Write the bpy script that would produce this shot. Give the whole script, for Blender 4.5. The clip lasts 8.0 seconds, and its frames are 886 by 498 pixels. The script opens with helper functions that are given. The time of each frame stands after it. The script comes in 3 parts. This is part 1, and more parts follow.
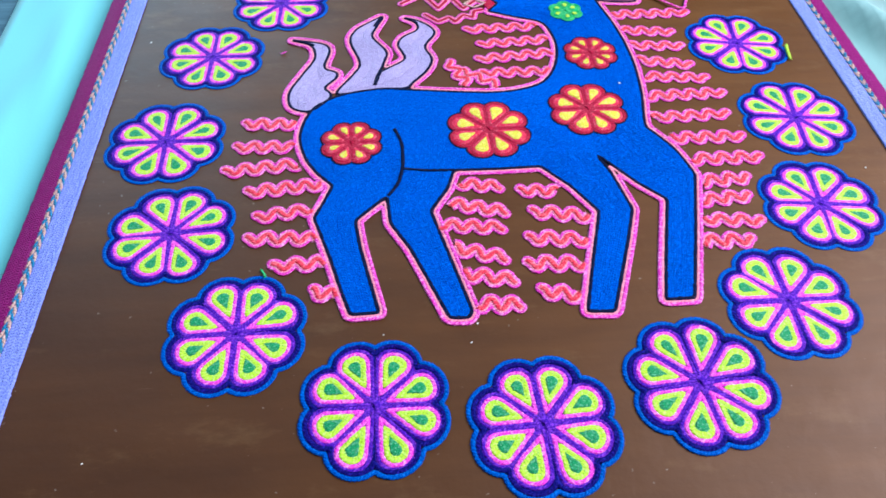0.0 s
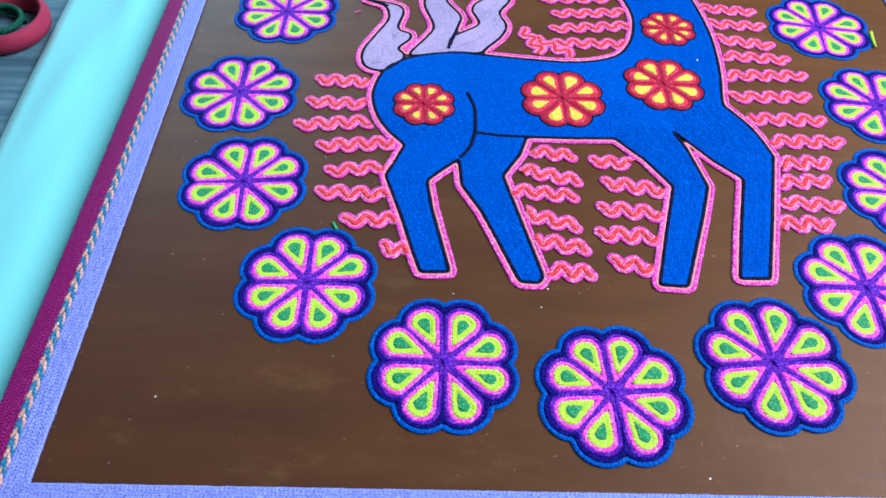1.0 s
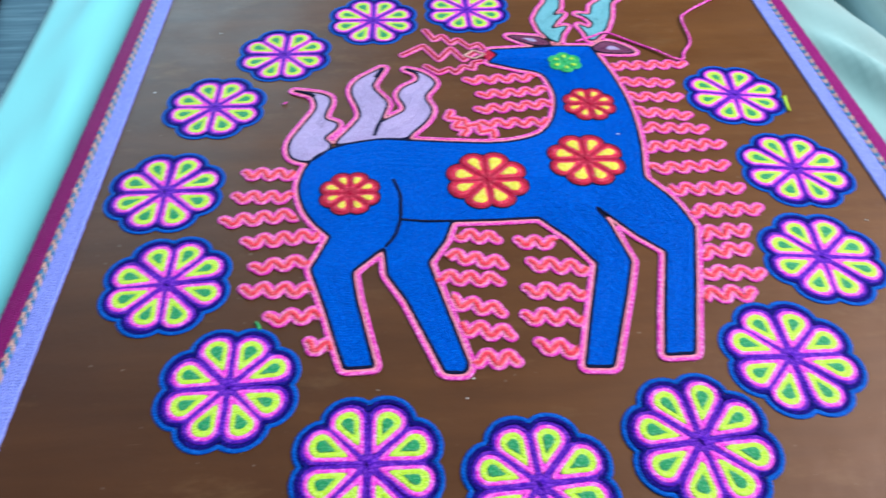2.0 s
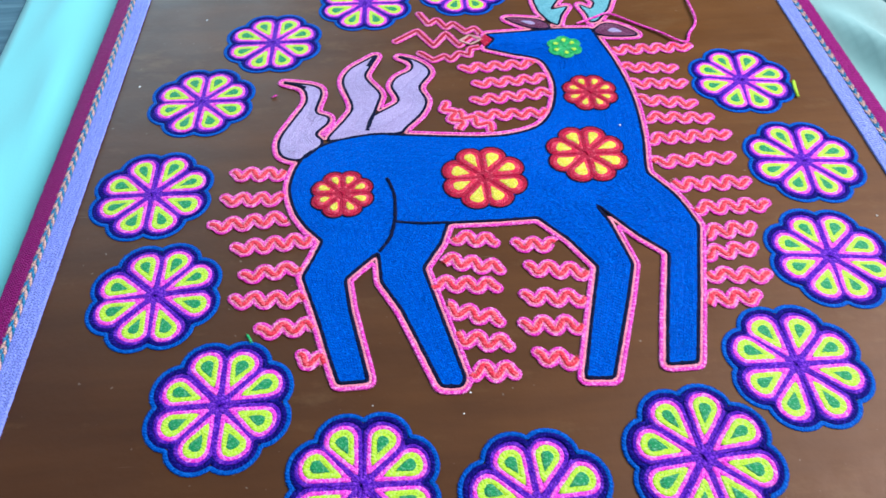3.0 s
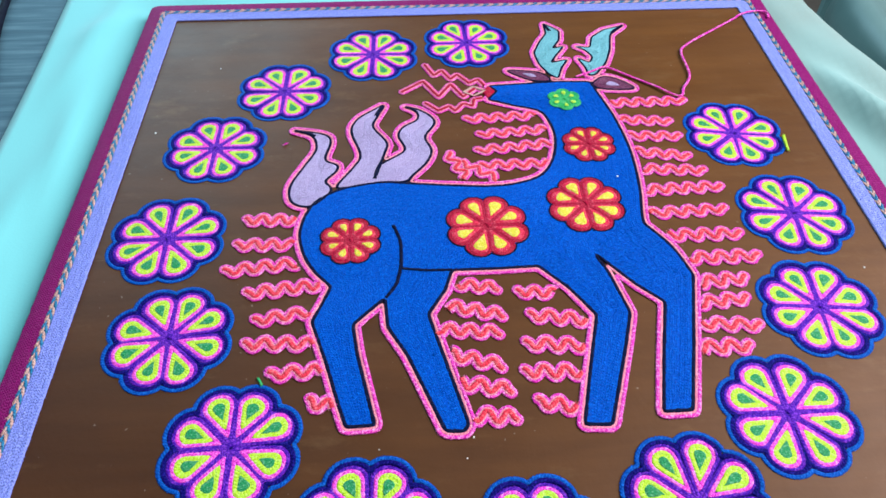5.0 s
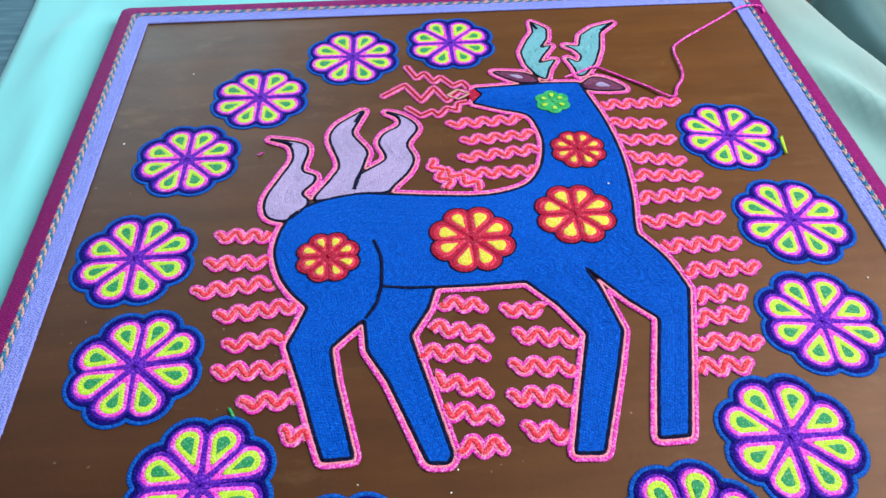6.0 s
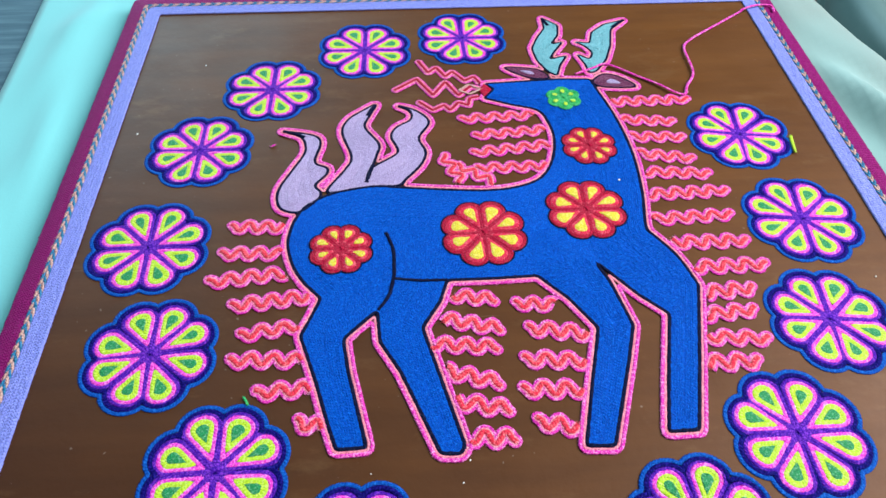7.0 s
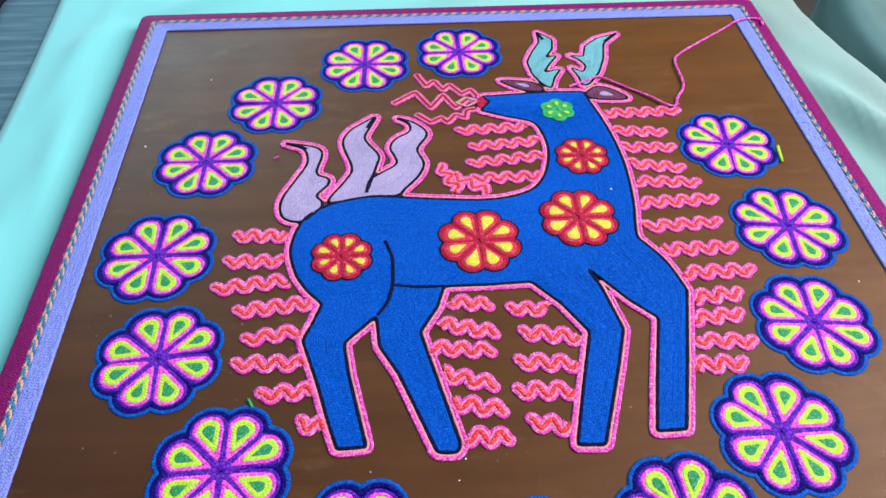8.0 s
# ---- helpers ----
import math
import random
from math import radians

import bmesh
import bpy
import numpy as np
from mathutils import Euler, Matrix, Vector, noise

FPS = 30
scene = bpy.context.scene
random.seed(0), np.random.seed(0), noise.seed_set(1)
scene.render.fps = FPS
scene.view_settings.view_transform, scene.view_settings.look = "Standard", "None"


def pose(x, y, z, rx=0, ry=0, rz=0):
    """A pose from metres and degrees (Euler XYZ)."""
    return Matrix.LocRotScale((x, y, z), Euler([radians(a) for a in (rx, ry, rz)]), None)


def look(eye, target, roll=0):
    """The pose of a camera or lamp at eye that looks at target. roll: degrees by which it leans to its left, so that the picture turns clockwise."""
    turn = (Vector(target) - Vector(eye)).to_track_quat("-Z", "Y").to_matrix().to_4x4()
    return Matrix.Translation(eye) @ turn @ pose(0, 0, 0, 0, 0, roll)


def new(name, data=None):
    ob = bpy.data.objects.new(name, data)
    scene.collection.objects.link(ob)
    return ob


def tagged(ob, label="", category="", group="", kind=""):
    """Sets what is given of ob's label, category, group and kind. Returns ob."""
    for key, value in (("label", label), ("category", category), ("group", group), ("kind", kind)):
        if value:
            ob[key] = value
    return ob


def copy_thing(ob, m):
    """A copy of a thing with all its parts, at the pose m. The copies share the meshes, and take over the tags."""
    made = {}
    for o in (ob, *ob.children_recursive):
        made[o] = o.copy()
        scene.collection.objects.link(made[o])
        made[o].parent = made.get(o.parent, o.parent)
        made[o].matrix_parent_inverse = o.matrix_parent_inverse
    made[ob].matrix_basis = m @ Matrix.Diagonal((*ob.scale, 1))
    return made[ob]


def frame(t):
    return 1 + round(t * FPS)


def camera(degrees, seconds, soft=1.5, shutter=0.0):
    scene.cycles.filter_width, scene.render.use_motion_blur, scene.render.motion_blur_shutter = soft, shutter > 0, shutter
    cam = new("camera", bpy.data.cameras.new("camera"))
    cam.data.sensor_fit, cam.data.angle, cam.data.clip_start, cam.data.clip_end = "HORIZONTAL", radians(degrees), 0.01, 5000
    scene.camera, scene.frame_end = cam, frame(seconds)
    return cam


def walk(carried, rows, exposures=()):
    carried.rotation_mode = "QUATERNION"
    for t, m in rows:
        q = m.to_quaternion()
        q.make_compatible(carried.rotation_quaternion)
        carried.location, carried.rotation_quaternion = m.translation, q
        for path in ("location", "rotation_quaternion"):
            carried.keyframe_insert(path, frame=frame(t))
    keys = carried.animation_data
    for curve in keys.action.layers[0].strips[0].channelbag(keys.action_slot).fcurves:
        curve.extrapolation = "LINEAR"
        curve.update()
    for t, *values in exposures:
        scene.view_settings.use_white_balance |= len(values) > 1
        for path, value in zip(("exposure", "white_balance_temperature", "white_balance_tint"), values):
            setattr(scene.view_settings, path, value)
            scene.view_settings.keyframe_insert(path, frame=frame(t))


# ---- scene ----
cam = camera(64.4, 8.0, soft=1.5, shutter=0.6)
PATH = [
    (0, (-0.042, -0.066, 0.223), (0.059, 1.172, -1.344), 1.2),
    (0.5, (-0.051, -0.067, 0.218), (0.024, 1.162, -1.358), 1.4),
    (1, (-0.06, -0.072, 0.216), (-0.031, 1.136, -1.379), 2.4),
    (1.5, (-0.056, -0.064, 0.222), (-0.017, 1.215, -1.315), 0.5),
    (1.9, (-0.04, -0.06, 0.226), (0.019, 1.268, -1.267), 0.0),
    (2, (-0.038, -0.061, 0.225), (0.05, 1.263, -1.271), 0.8),
    (2.1, (-0.033, -0.059, 0.226), (0.07, 1.266, -1.269), 0.8),
    (2.2, (-0.031, -0.061, 0.226), (0.096, 1.262, -1.268), 1.5),
    (3.3, (-0.037, -0.037, 0.231), (0.022, 1.182, -1.353), -0.8),
    (3.5, (-0.041, -0.038, 0.228), (0.02, 1.214, -1.33), -0.8),
    (3.9, (-0.039, -0.032, 0.232), (0.037, 1.222, -1.325), -0.3),
    (4, (-0.035, -0.031, 0.238), (0.04, 1.254, -1.293), -0.7),
    (4.1, (-0.034, -0.034, 0.241), (0.057, 1.278, -1.267), -0.0),
    (4.5, (-0.037, -0.043, 0.247), (0.074, 1.289, -1.242), 1.5),
    (4.7, (-0.037, -0.044, 0.246), (0.062, 1.276, -1.252), 1.2),
    (5.8, (-0.032, -0.029, 0.238), (0.051, 1.262, -1.287), -0.0),
    (6, (-0.03, -0.025, 0.238), (0.066, 1.261, -1.291), 0.2),
    (6.5, (-0.035, -0.03, 0.238), (0.056, 1.258, -1.289), 0.7),
    (7, (-0.036, -0.027, 0.239), (0.063, 1.25, -1.297), 1.1),
    (7.5, (-0.035, -0.033, 0.248), (0.06, 1.278, -1.259), 0.8),
    (8, (-0.034, -0.035, 0.247), (0.058, 1.263, -1.272), 0.6),
]
# seconds, stops, kelvin: the clip's camera is cooler at first
TINTS = [(0, -0.37, 5700), (1.0, -0.40, 5800), (2.0, -0.45, 6050), (3.5, -0.44, 5950), (4.5, -0.47, 6150), (5.8, -0.52, 6500), (8.0, -0.52, 6500)]
walk(cam, [(t, look(eye, target, roll)) for t, eye, target, roll in PATH], [(t, stops, kelvin, 7) for t, stops, kelvin in TINTS])

# ---- light ----
world = bpy.data.worlds.new("sky")
scene.world = world
world.use_nodes = True
wn = world.node_tree.nodes
sky = wn.new("ShaderNodeTexSky")
sky.sky_type, sky.sun_disc, sky.sun_elevation, sky.sun_rotation = "NISHITA", False, radians(40), radians(200)
world.node_tree.links.new(sky.outputs[0], wn["Background"].inputs[0])
wn["Background"].inputs[1].default_value = 0.1


def window_light(name, eye, target, width, height, watts, colour):
    lamp = bpy.data.lights.new(name, "AREA")
    lamp.shape, lamp.size, lamp.size_y, lamp.energy, lamp.color = "RECTANGLE", width, height, watts, colour
    ob = new(name, lamp)
    ob.matrix_world = look(eye, target)
    return ob


# Windows are unseen; lamps added and sited for the board's brightness and glare
window_light("window_light_north", (-0.95, 2.12, 0.85), (0, 0.3, 0.0), 1.3, 1.2, 56, (0.48, 0.81, 1.0))
window_light("window_light_east", (1.14, 0.25, 1.06), (0, 0.2, 0.0), 1.1, 1.14, 88, (0.93, 0.93, 1.0))


# ---- materials ----
def shader(name):
    mat = bpy.data.materials.new(name)
    mat.use_nodes = True
    nt = mat.node_tree
    return mat, nt, nt.nodes["Principled BSDF"]


def node(nt, kind, **values):
    made = nt.nodes.new(kind)
    for key, value in values.items():
        made.inputs[key].default_value = value
    return made


def noise_of(nt, scale, detail=3.0, rough=0.55, stretch=(1, 1, 1), turn=0.0):
    coord = nt.nodes.new("ShaderNodeTexCoord")
    mapping = nt.nodes.new("ShaderNodeMapping")
    mapping.inputs["Scale"].default_value = stretch
    mapping.inputs["Rotation"].default_value = (0, 0, radians(turn))
    nt.links.new(coord.outputs["Object"], mapping.inputs["Vector"])
    tex = node(nt, "ShaderNodeTexNoise", Scale=scale, Detail=detail, Roughness=rough)
    nt.links.new(mapping.outputs[0], tex.inputs["Vector"])
    return tex.outputs["Fac"]


def ramp(nt, fac, stops):
    r = nt.nodes.new("ShaderNodeValToRGB")
    for n, (at, colour) in enumerate(stops):
        e = r.color_ramp.elements[n] if n < 2 else r.color_ramp.elements.new(at)
        e.position, e.color = at, (*colour, 1)
    nt.links.new(fac, r.inputs[0])
    return r.outputs[0]


def blend(nt, fac, a, b, mode="MIX"):
    m = nt.nodes.new("ShaderNodeMix")
    m.data_type, m.blend_type = "RGBA", mode
    for socket, value in ((m.inputs["Factor"], fac), (m.inputs["A"], a), (m.inputs["B"], b)):
        if isinstance(value, (float, int)):
            socket.default_value = value
        elif isinstance(value, tuple):
            socket.default_value = (*value, 1)
        else:
            nt.links.new(value, socket)
    return m.outputs["Result"]


def maths(nt, op, a, b=0.0):
    m = nt.nodes.new("ShaderNodeMath")
    m.operation = op
    for socket, value in zip(m.inputs, (a, b)):
        if isinstance(value, (float, int)):
            socket.default_value = value
        else:
            nt.links.new(value, socket)
    return m.outputs[0]


def bump(nt, bsdf, height, strength, distance):
    b = node(nt, "ShaderNodeBump", Strength=strength, Distance=distance)
    nt.links.new(height, b.inputs["Height"])
    nt.links.new(b.outputs[0], bsdf.inputs["Normal"])


def yarn(name, colour, speck=0.3, gloss=0.35, pale=None):
    """Twisted acrylic yarn: plies wind round the strand, with fibre grain, painted glints, and loose fibres paler or
    darker than it.
    """
    mat, nt, bsdf = shader(name)
    uv = nt.nodes.new("ShaderNodeUVMap")
    split = nt.nodes.new("ShaderNodeSeparateXYZ")
    nt.links.new(uv.outputs[0], split.inputs[0])
    wind = maths(nt, "SUBTRACT", split.outputs[0], maths(nt, "MULTIPLY", split.outputs[1], 0.385))
    ply = maths(nt, "SINE", maths(nt, "MULTIPLY", wind, 6.2832 * 2))
    ply01 = maths(nt, "ADD", maths(nt, "MULTIPLY", ply, 0.5), 0.5)
    fibre = noise_of(nt, 1900.0, 3.0, 0.7)
    # Sparkle of the fibres, painted into the colour as pale noise spots
    glint = ramp(nt, noise_of(nt, 820.0, 2.0, 0.6), [(0.53, (0, 0, 0)), (0.61, (1, 1, 1))])
    broad = noise_of(nt, 60.0, 3.0)
    dark, light = tuple(c * 0.6 for c in colour), tuple(min(1.0, c * 1.2) for c in colour)
    base = blend(nt, ramp(nt, fibre, [(0.3, (0, 0, 0)), (0.62, (1, 1, 1))]), dark, light)
    base = blend(nt, maths(nt, "MULTIPLY", broad, 0.55), base, tuple(c * 0.75 for c in colour))
    island = nt.nodes.new("ShaderNodeNewGeometry").outputs["Random Per Island"]
    loose = maths(nt, "GREATER_THAN", split.outputs[0], 1.5)
    top = max(colour)
    pale = pale or tuple(min(1.0, 0.6 * c + 0.48 * (0.65 + 0.35 * c / top)) for c in colour)
    tone = ramp(nt, island, [(0.0, tuple(c * 0.6 for c in colour)), (0.25, colour), (0.62, tuple(c + (p - c) * min(1.0, speck * 1.1) for c, p in zip(colour, pale))),
                             (1.0, tuple(c + (p - c) * min(1.0, speck * 2.0) for c, p in zip(colour, pale)))])
    base = blend(nt, maths(nt, "MULTIPLY", glint, min(0.9, speck * 1.4)), base, pale)
    base = blend(nt, loose, base, tone)
    nt.links.new(base, bsdf.inputs["Base Color"])
    nt.links.new(maths(nt, "SUBTRACT", 0.55, maths(nt, "MULTIPLY", loose, 0.2)), bsdf.inputs["Roughness"])
    bsdf.inputs["Specular IOR Level"].default_value = gloss
    bump(nt, bsdf, maths(nt, "ADD", maths(nt, "MULTIPLY", ply01, 0.5), maths(nt, "MULTIPLY", fibre, 1.1)), 0.7, 0.0004)
    return mat


YARN = {
    "blue": yarn("royal_blue_yarn", (0.0008, 0.072, 0.46), 0.36, 0.05, (0.006, 0.165, 0.70)),
    "black": yarn("black_yarn", (0.004, 0.006, 0.030), 0.02, 0.03),
    "pink": yarn("hot_pink_yarn", (0.74, 0.022, 0.42), 0.62, 0.18, (0.98, 0.36, 0.68)),
    "pale_pink": yarn("pale_pink_yarn", (0.82, 0.24, 0.33), 0.35, 0.2),
    "coral": yarn("coral_yarn", (0.70, 0.026, 0.062), 0.32, 0.10, (0.95, 0.28, 0.30)),
    "flower_blue": yarn("mid_blue_yarn", (0.003, 0.070, 0.38), 0.3, 0.05, (0.02, 0.18, 0.66)),
    "navy": yarn("navy_yarn", (0.004, 0.003, 0.11), 0.3, 0.03, (0.03, 0.02, 0.34)),
    "purple": yarn("purple_yarn", (0.060, 0.006, 0.33), 0.42, 0.06, (0.30, 0.06, 0.66)),
    "magenta": yarn("magenta_yarn", (0.78, 0.036, 0.56), 0.6, 0.18, (0.98, 0.34, 0.80)),
    "lime": yarn("lime_yarn", (0.46, 0.70, 0.012), 0.25),
    "green": yarn("green_yarn", (0.004, 0.25, 0.07), 0.25),
    "bright_green": yarn("bright_green_yarn", (0.006, 0.40, 0.09), 0.2),
    "crimson": yarn("crimson_yarn", (0.42, 0.005, 0.040), 0.08, 0.06),
    "red": yarn("red_yarn", (0.64, 0.020, 0.065), 0.22, 0.10),
    "orange": yarn("orange_yarn", (0.84, 0.15, 0.025), 0.25),
    "yellow": yarn("yellow_yarn", (0.72, 0.62, 0.03), 0.25),
    "lilac": yarn("lilac_yarn", (0.42, 0.33, 0.57), 0.2),
    "aqua": yarn("aqua_yarn", (0.14, 0.42, 0.48), 0.2),
    "plum": yarn("plum_yarn", (0.13, 0.012, 0.07), 0.1),
    "lavender": yarn("lavender_yarn", (0.205, 0.245, 0.70), 0.12),
    "wine": yarn("wine_yarn", (0.215, 0.006, 0.115), 0.02, 0.06),
    "teal": yarn("teal_blue_yarn", (0.006, 0.17, 0.34), 0.1),
    "peach": yarn("peach_yarn", (0.58, 0.34, 0.29), 0.2),
    "dark_green": yarn("dark_green_yarn", (0.003, 0.075, 0.045), 0.1, 0.05),
    "white": yarn("white_yarn", (0.34, 0.42, 0.42), 0.1),
}


def waxed_board():
    mat, nt, bsdf = shader("brown_waxed_board")
    grain = noise_of(nt, 9.0, 6.0, 0.6, (1.0, 7.0, 1.0))
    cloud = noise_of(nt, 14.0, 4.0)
    # thin: brown as lit at the right; thick: brown as shaded at the left
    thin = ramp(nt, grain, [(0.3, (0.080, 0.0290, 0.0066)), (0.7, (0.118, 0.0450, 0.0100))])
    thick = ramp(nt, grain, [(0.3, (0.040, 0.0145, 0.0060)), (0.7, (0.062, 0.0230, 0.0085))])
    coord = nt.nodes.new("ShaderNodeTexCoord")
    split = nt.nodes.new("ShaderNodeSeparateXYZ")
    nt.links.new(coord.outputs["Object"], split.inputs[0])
    # Light painted into the colour: brighter to the right and far edge, noise-broken
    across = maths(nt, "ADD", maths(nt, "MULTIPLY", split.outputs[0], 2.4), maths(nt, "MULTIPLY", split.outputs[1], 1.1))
    lit_side = maths(nt, "ADD", across, maths(nt, "MULTIPLY", cloud, 0.7))
    base = blend(nt, ramp(nt, lit_side, [(0.05, (0, 0, 0)), (1.0, (1, 1, 1))]), thick, thin)
    smear = ramp(nt, noise_of(nt, 22.0, 7.0, 0.7, (1.0, 2.2, 1.0)), [(0.56, (0, 0, 0)), (0.78, (1, 1, 1))])
    base = blend(nt, maths(nt, "MULTIPLY", smear, 0.42), base, (0.17, 0.095, 0.040))
    for turn, at in ((38, 0.74), (-52, 0.76)):
        scratch = ramp(nt, noise_of(nt, 16.0, 3.0, 0.6, (1.0, 22.0, 1.0), turn), [(at, (0, 0, 0)), (at + 0.03, (1, 1, 1))])
        base = blend(nt, maths(nt, "MULTIPLY", scratch, 0.3), base, (0.24, 0.17, 0.12))
    dust = ramp(nt, noise_of(nt, 420.0, 2.0, 0.5), [(0.735, (0, 0, 0)), (0.76, (1, 1, 1))])
    base = blend(nt, maths(nt, "MULTIPLY", dust, 0.3), base, (0.35, 0.30, 0.25))
    nt.links.new(base, bsdf.inputs["Base Color"])
    rough = maths(nt, "ADD", maths(nt, "MULTIPLY", noise_of(nt, 40.0, 5.0, 0.65), 0.24), 0.37)
    nt.links.new(rough, bsdf.inputs["Roughness"])
    bsdf.inputs["Specular IOR Level"].default_value = 0.28
    bsdf.inputs["Specular Tint"].default_value = (1.0, 0.70, 0.56, 1)
    bump(nt, bsdf, noise_of(nt, 34.0, 6.0, 0.65), 0.3, 0.0012)
    return mat


def grey_wood():
    mat, nt, bsdf = shader("grey_wood_laminate")
    grain = noise_of(nt, 10.0, 7.0, 0.65, (1.0, 14.0, 1.0))
    base = ramp(nt, grain, [(0.3, (0.030, 0.075, 0.105)), (0.5, (0.058, 0.125, 0.165)), (0.72, (0.12, 0.215, 0.26))])
    nt.links.new(base, bsdf.inputs["Base Color"])
    bsdf.inputs["Roughness"].default_value = 0.7
    bsdf.inputs["Specular IOR Level"].default_value = 0.15
    bump(nt, bsdf, grain, 0.25, 0.001)
    return mat


def cotton():
    mat, nt, bsdf = shader("pale_aqua_cotton")
    weave = noise_of(nt, 900.0, 2.0)
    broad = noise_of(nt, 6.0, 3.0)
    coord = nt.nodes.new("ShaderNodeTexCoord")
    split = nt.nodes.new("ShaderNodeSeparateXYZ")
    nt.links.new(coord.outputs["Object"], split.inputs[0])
    # Cool bright left to dimmer neutral right: the light's change painted into the cloth
    dim_side = maths(nt, "ADD", maths(nt, "MULTIPLY", maths(nt, "ADD", split.outputs[0], 0.12), 2.6), maths(nt, "MULTIPLY", maths(nt, "SUBTRACT", broad, 0.5), 0.7))
    base = ramp(nt, dim_side, [(0.0, (0.165, 0.56, 0.57)), (0.45, (0.21, 0.48, 0.46)), (1.0, (0.175, 0.22, 0.19))])
    base = blend(nt, maths(nt, "MULTIPLY", weave, 0.25), base, (0.18, 0.42, 0.42))
    nt.links.new(base, bsdf.inputs["Base Color"])
    bsdf.inputs["Roughness"].default_value = 0.85
    bsdf.inputs["Sheen Weight"].default_value = 0.2
    bump(nt, bsdf, weave, 0.15, 0.0003)
    return mat


def plain(name, a, b, scale, rough, relief=0.1, gloss=0.4):
    mat, nt, bsdf = shader(name)
    n = noise_of(nt, scale, 5.0, 0.6)
    nt.links.new(ramp(nt, n, [(0.3, a), (0.7, b)]), bsdf.inputs["Base Color"])
    bsdf.inputs["Roughness"].default_value = rough
    bsdf.inputs["Specular IOR Level"].default_value = gloss
    bump(nt, bsdf, n, relief, 0.002)
    return mat


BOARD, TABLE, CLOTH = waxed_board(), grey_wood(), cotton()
EDGE = plain("raw_board_edge", (0.16, 0.09, 0.05), (0.24, 0.14, 0.08), 60.0, 0.8)
WALL = plain("wall_paint", (0.21, 0.19, 0.17), (0.25, 0.23, 0.20), 3.0, 0.9)
CEILING = plain("ceiling_paint", (0.28, 0.26, 0.24), (0.33, 0.31, 0.28), 3.0, 0.9)
FLOOR = plain("floor_tile", (0.12, 0.095, 0.08), (0.18, 0.15, 0.125), 5.0, 0.5)
STOOL = plain("grey_stool_plastic", (0.115, 0.200, 0.195), (0.155, 0.245, 0.235), 12.0, 0.45, 0.05)
RED = plain("red_plastic", (0.23, 0.018, 0.050), (0.30, 0.028, 0.068), 80.0, 0.7, 0.1, 0.15)
CORD = plain("black_cord_cover", (0.004, 0.006, 0.014), (0.007, 0.010, 0.022), 300.0, 0.8, 0.1, 0.1)
DUST = plain("white_lint", (0.7, 0.68, 0.62), (0.85, 0.83, 0.78), 900.0, 0.9)
METAL = plain("table_steel", (0.10, 0.10, 0.11), (0.14, 0.14, 0.15), 40.0, 0.4)


# ---- building ----
def part(name, geometry, material, parent=None, label=""):
    """One mesh object from (verts, faces, uvs) or a bmesh, under a thing or a part."""
    mesh = bpy.data.meshes.new(name)
    if isinstance(geometry, bmesh.types.BMesh):
        geometry.to_mesh(mesh)
        geometry.free()
    else:
        verts, faces, uvs = geometry
        mesh.from_pydata(verts, [], faces)
        if uvs is not None:
            layer = mesh.uv_layers.new(name="UVMap")
            layer.data.foreach_set("uv", np.array(uvs, float).ravel())
        mesh.shade_smooth()
    mesh.materials.append(material)
    ob = new(name, mesh)
    if parent:
        ob.parent = parent
    return tagged(ob, label)


def thing(name, m, label, category, group="", kind=""):
    ob = new(name)
    ob.empty_display_size = 0.01
    ob.matrix_basis = m
    return tagged(ob, label, category, group, kind)


def box(size, at=(0, 0, 0), bevel=0.0, segments=2):
    bm = bmesh.new()
    bmesh.ops.create_cube(bm, size=1.0, matrix=Matrix.Translation(at) @ Matrix.Diagonal((*size, 1)))
    if bevel:
        bmesh.ops.bevel(bm, geom=bm.edges[:], offset=bevel, segments=segments, affect="EDGES", profile=0.5)
    return bm


def spline(points, step=1.0, closed=False):
    """A smooth line through control points, at even steps."""
    p = np.array(points, float)
    n = len(p)
    out = []
    for i in range(n if closed else n - 1):
        a, b, c, d = (p[(i + k) % n] if closed else p[min(max(i + k, 0), n - 1)] for k in (-1, 0, 1, 2))
        count = max(2, int(np.linalg.norm(c - b) / step))
        for u in np.arange(count) / count:
            out.append(0.5 * (2 * b + (c - a) * u + (2 * a - 5 * b + 4 * c - d) * u**2 + (3 * b - a - 3 * c + d) * u**3))
    if not closed:
        out.append(p[-1])
    return np.array(out)


def even(path, step, closed):
    """The same line at even steps."""
    q = np.vstack([path, path[:1]]) if closed else path
    along = np.r_[0, np.cumsum(np.linalg.norm(np.diff(q, axis=0), axis=1))]
    count = max(3, int(round(along[-1] / step)))
    at = np.linspace(0, along[-1], count + 1)[: count if closed else count + 1]
    return np.stack([np.interp(at, along, q[:, k]) for k in range(q.shape[1])], 1)


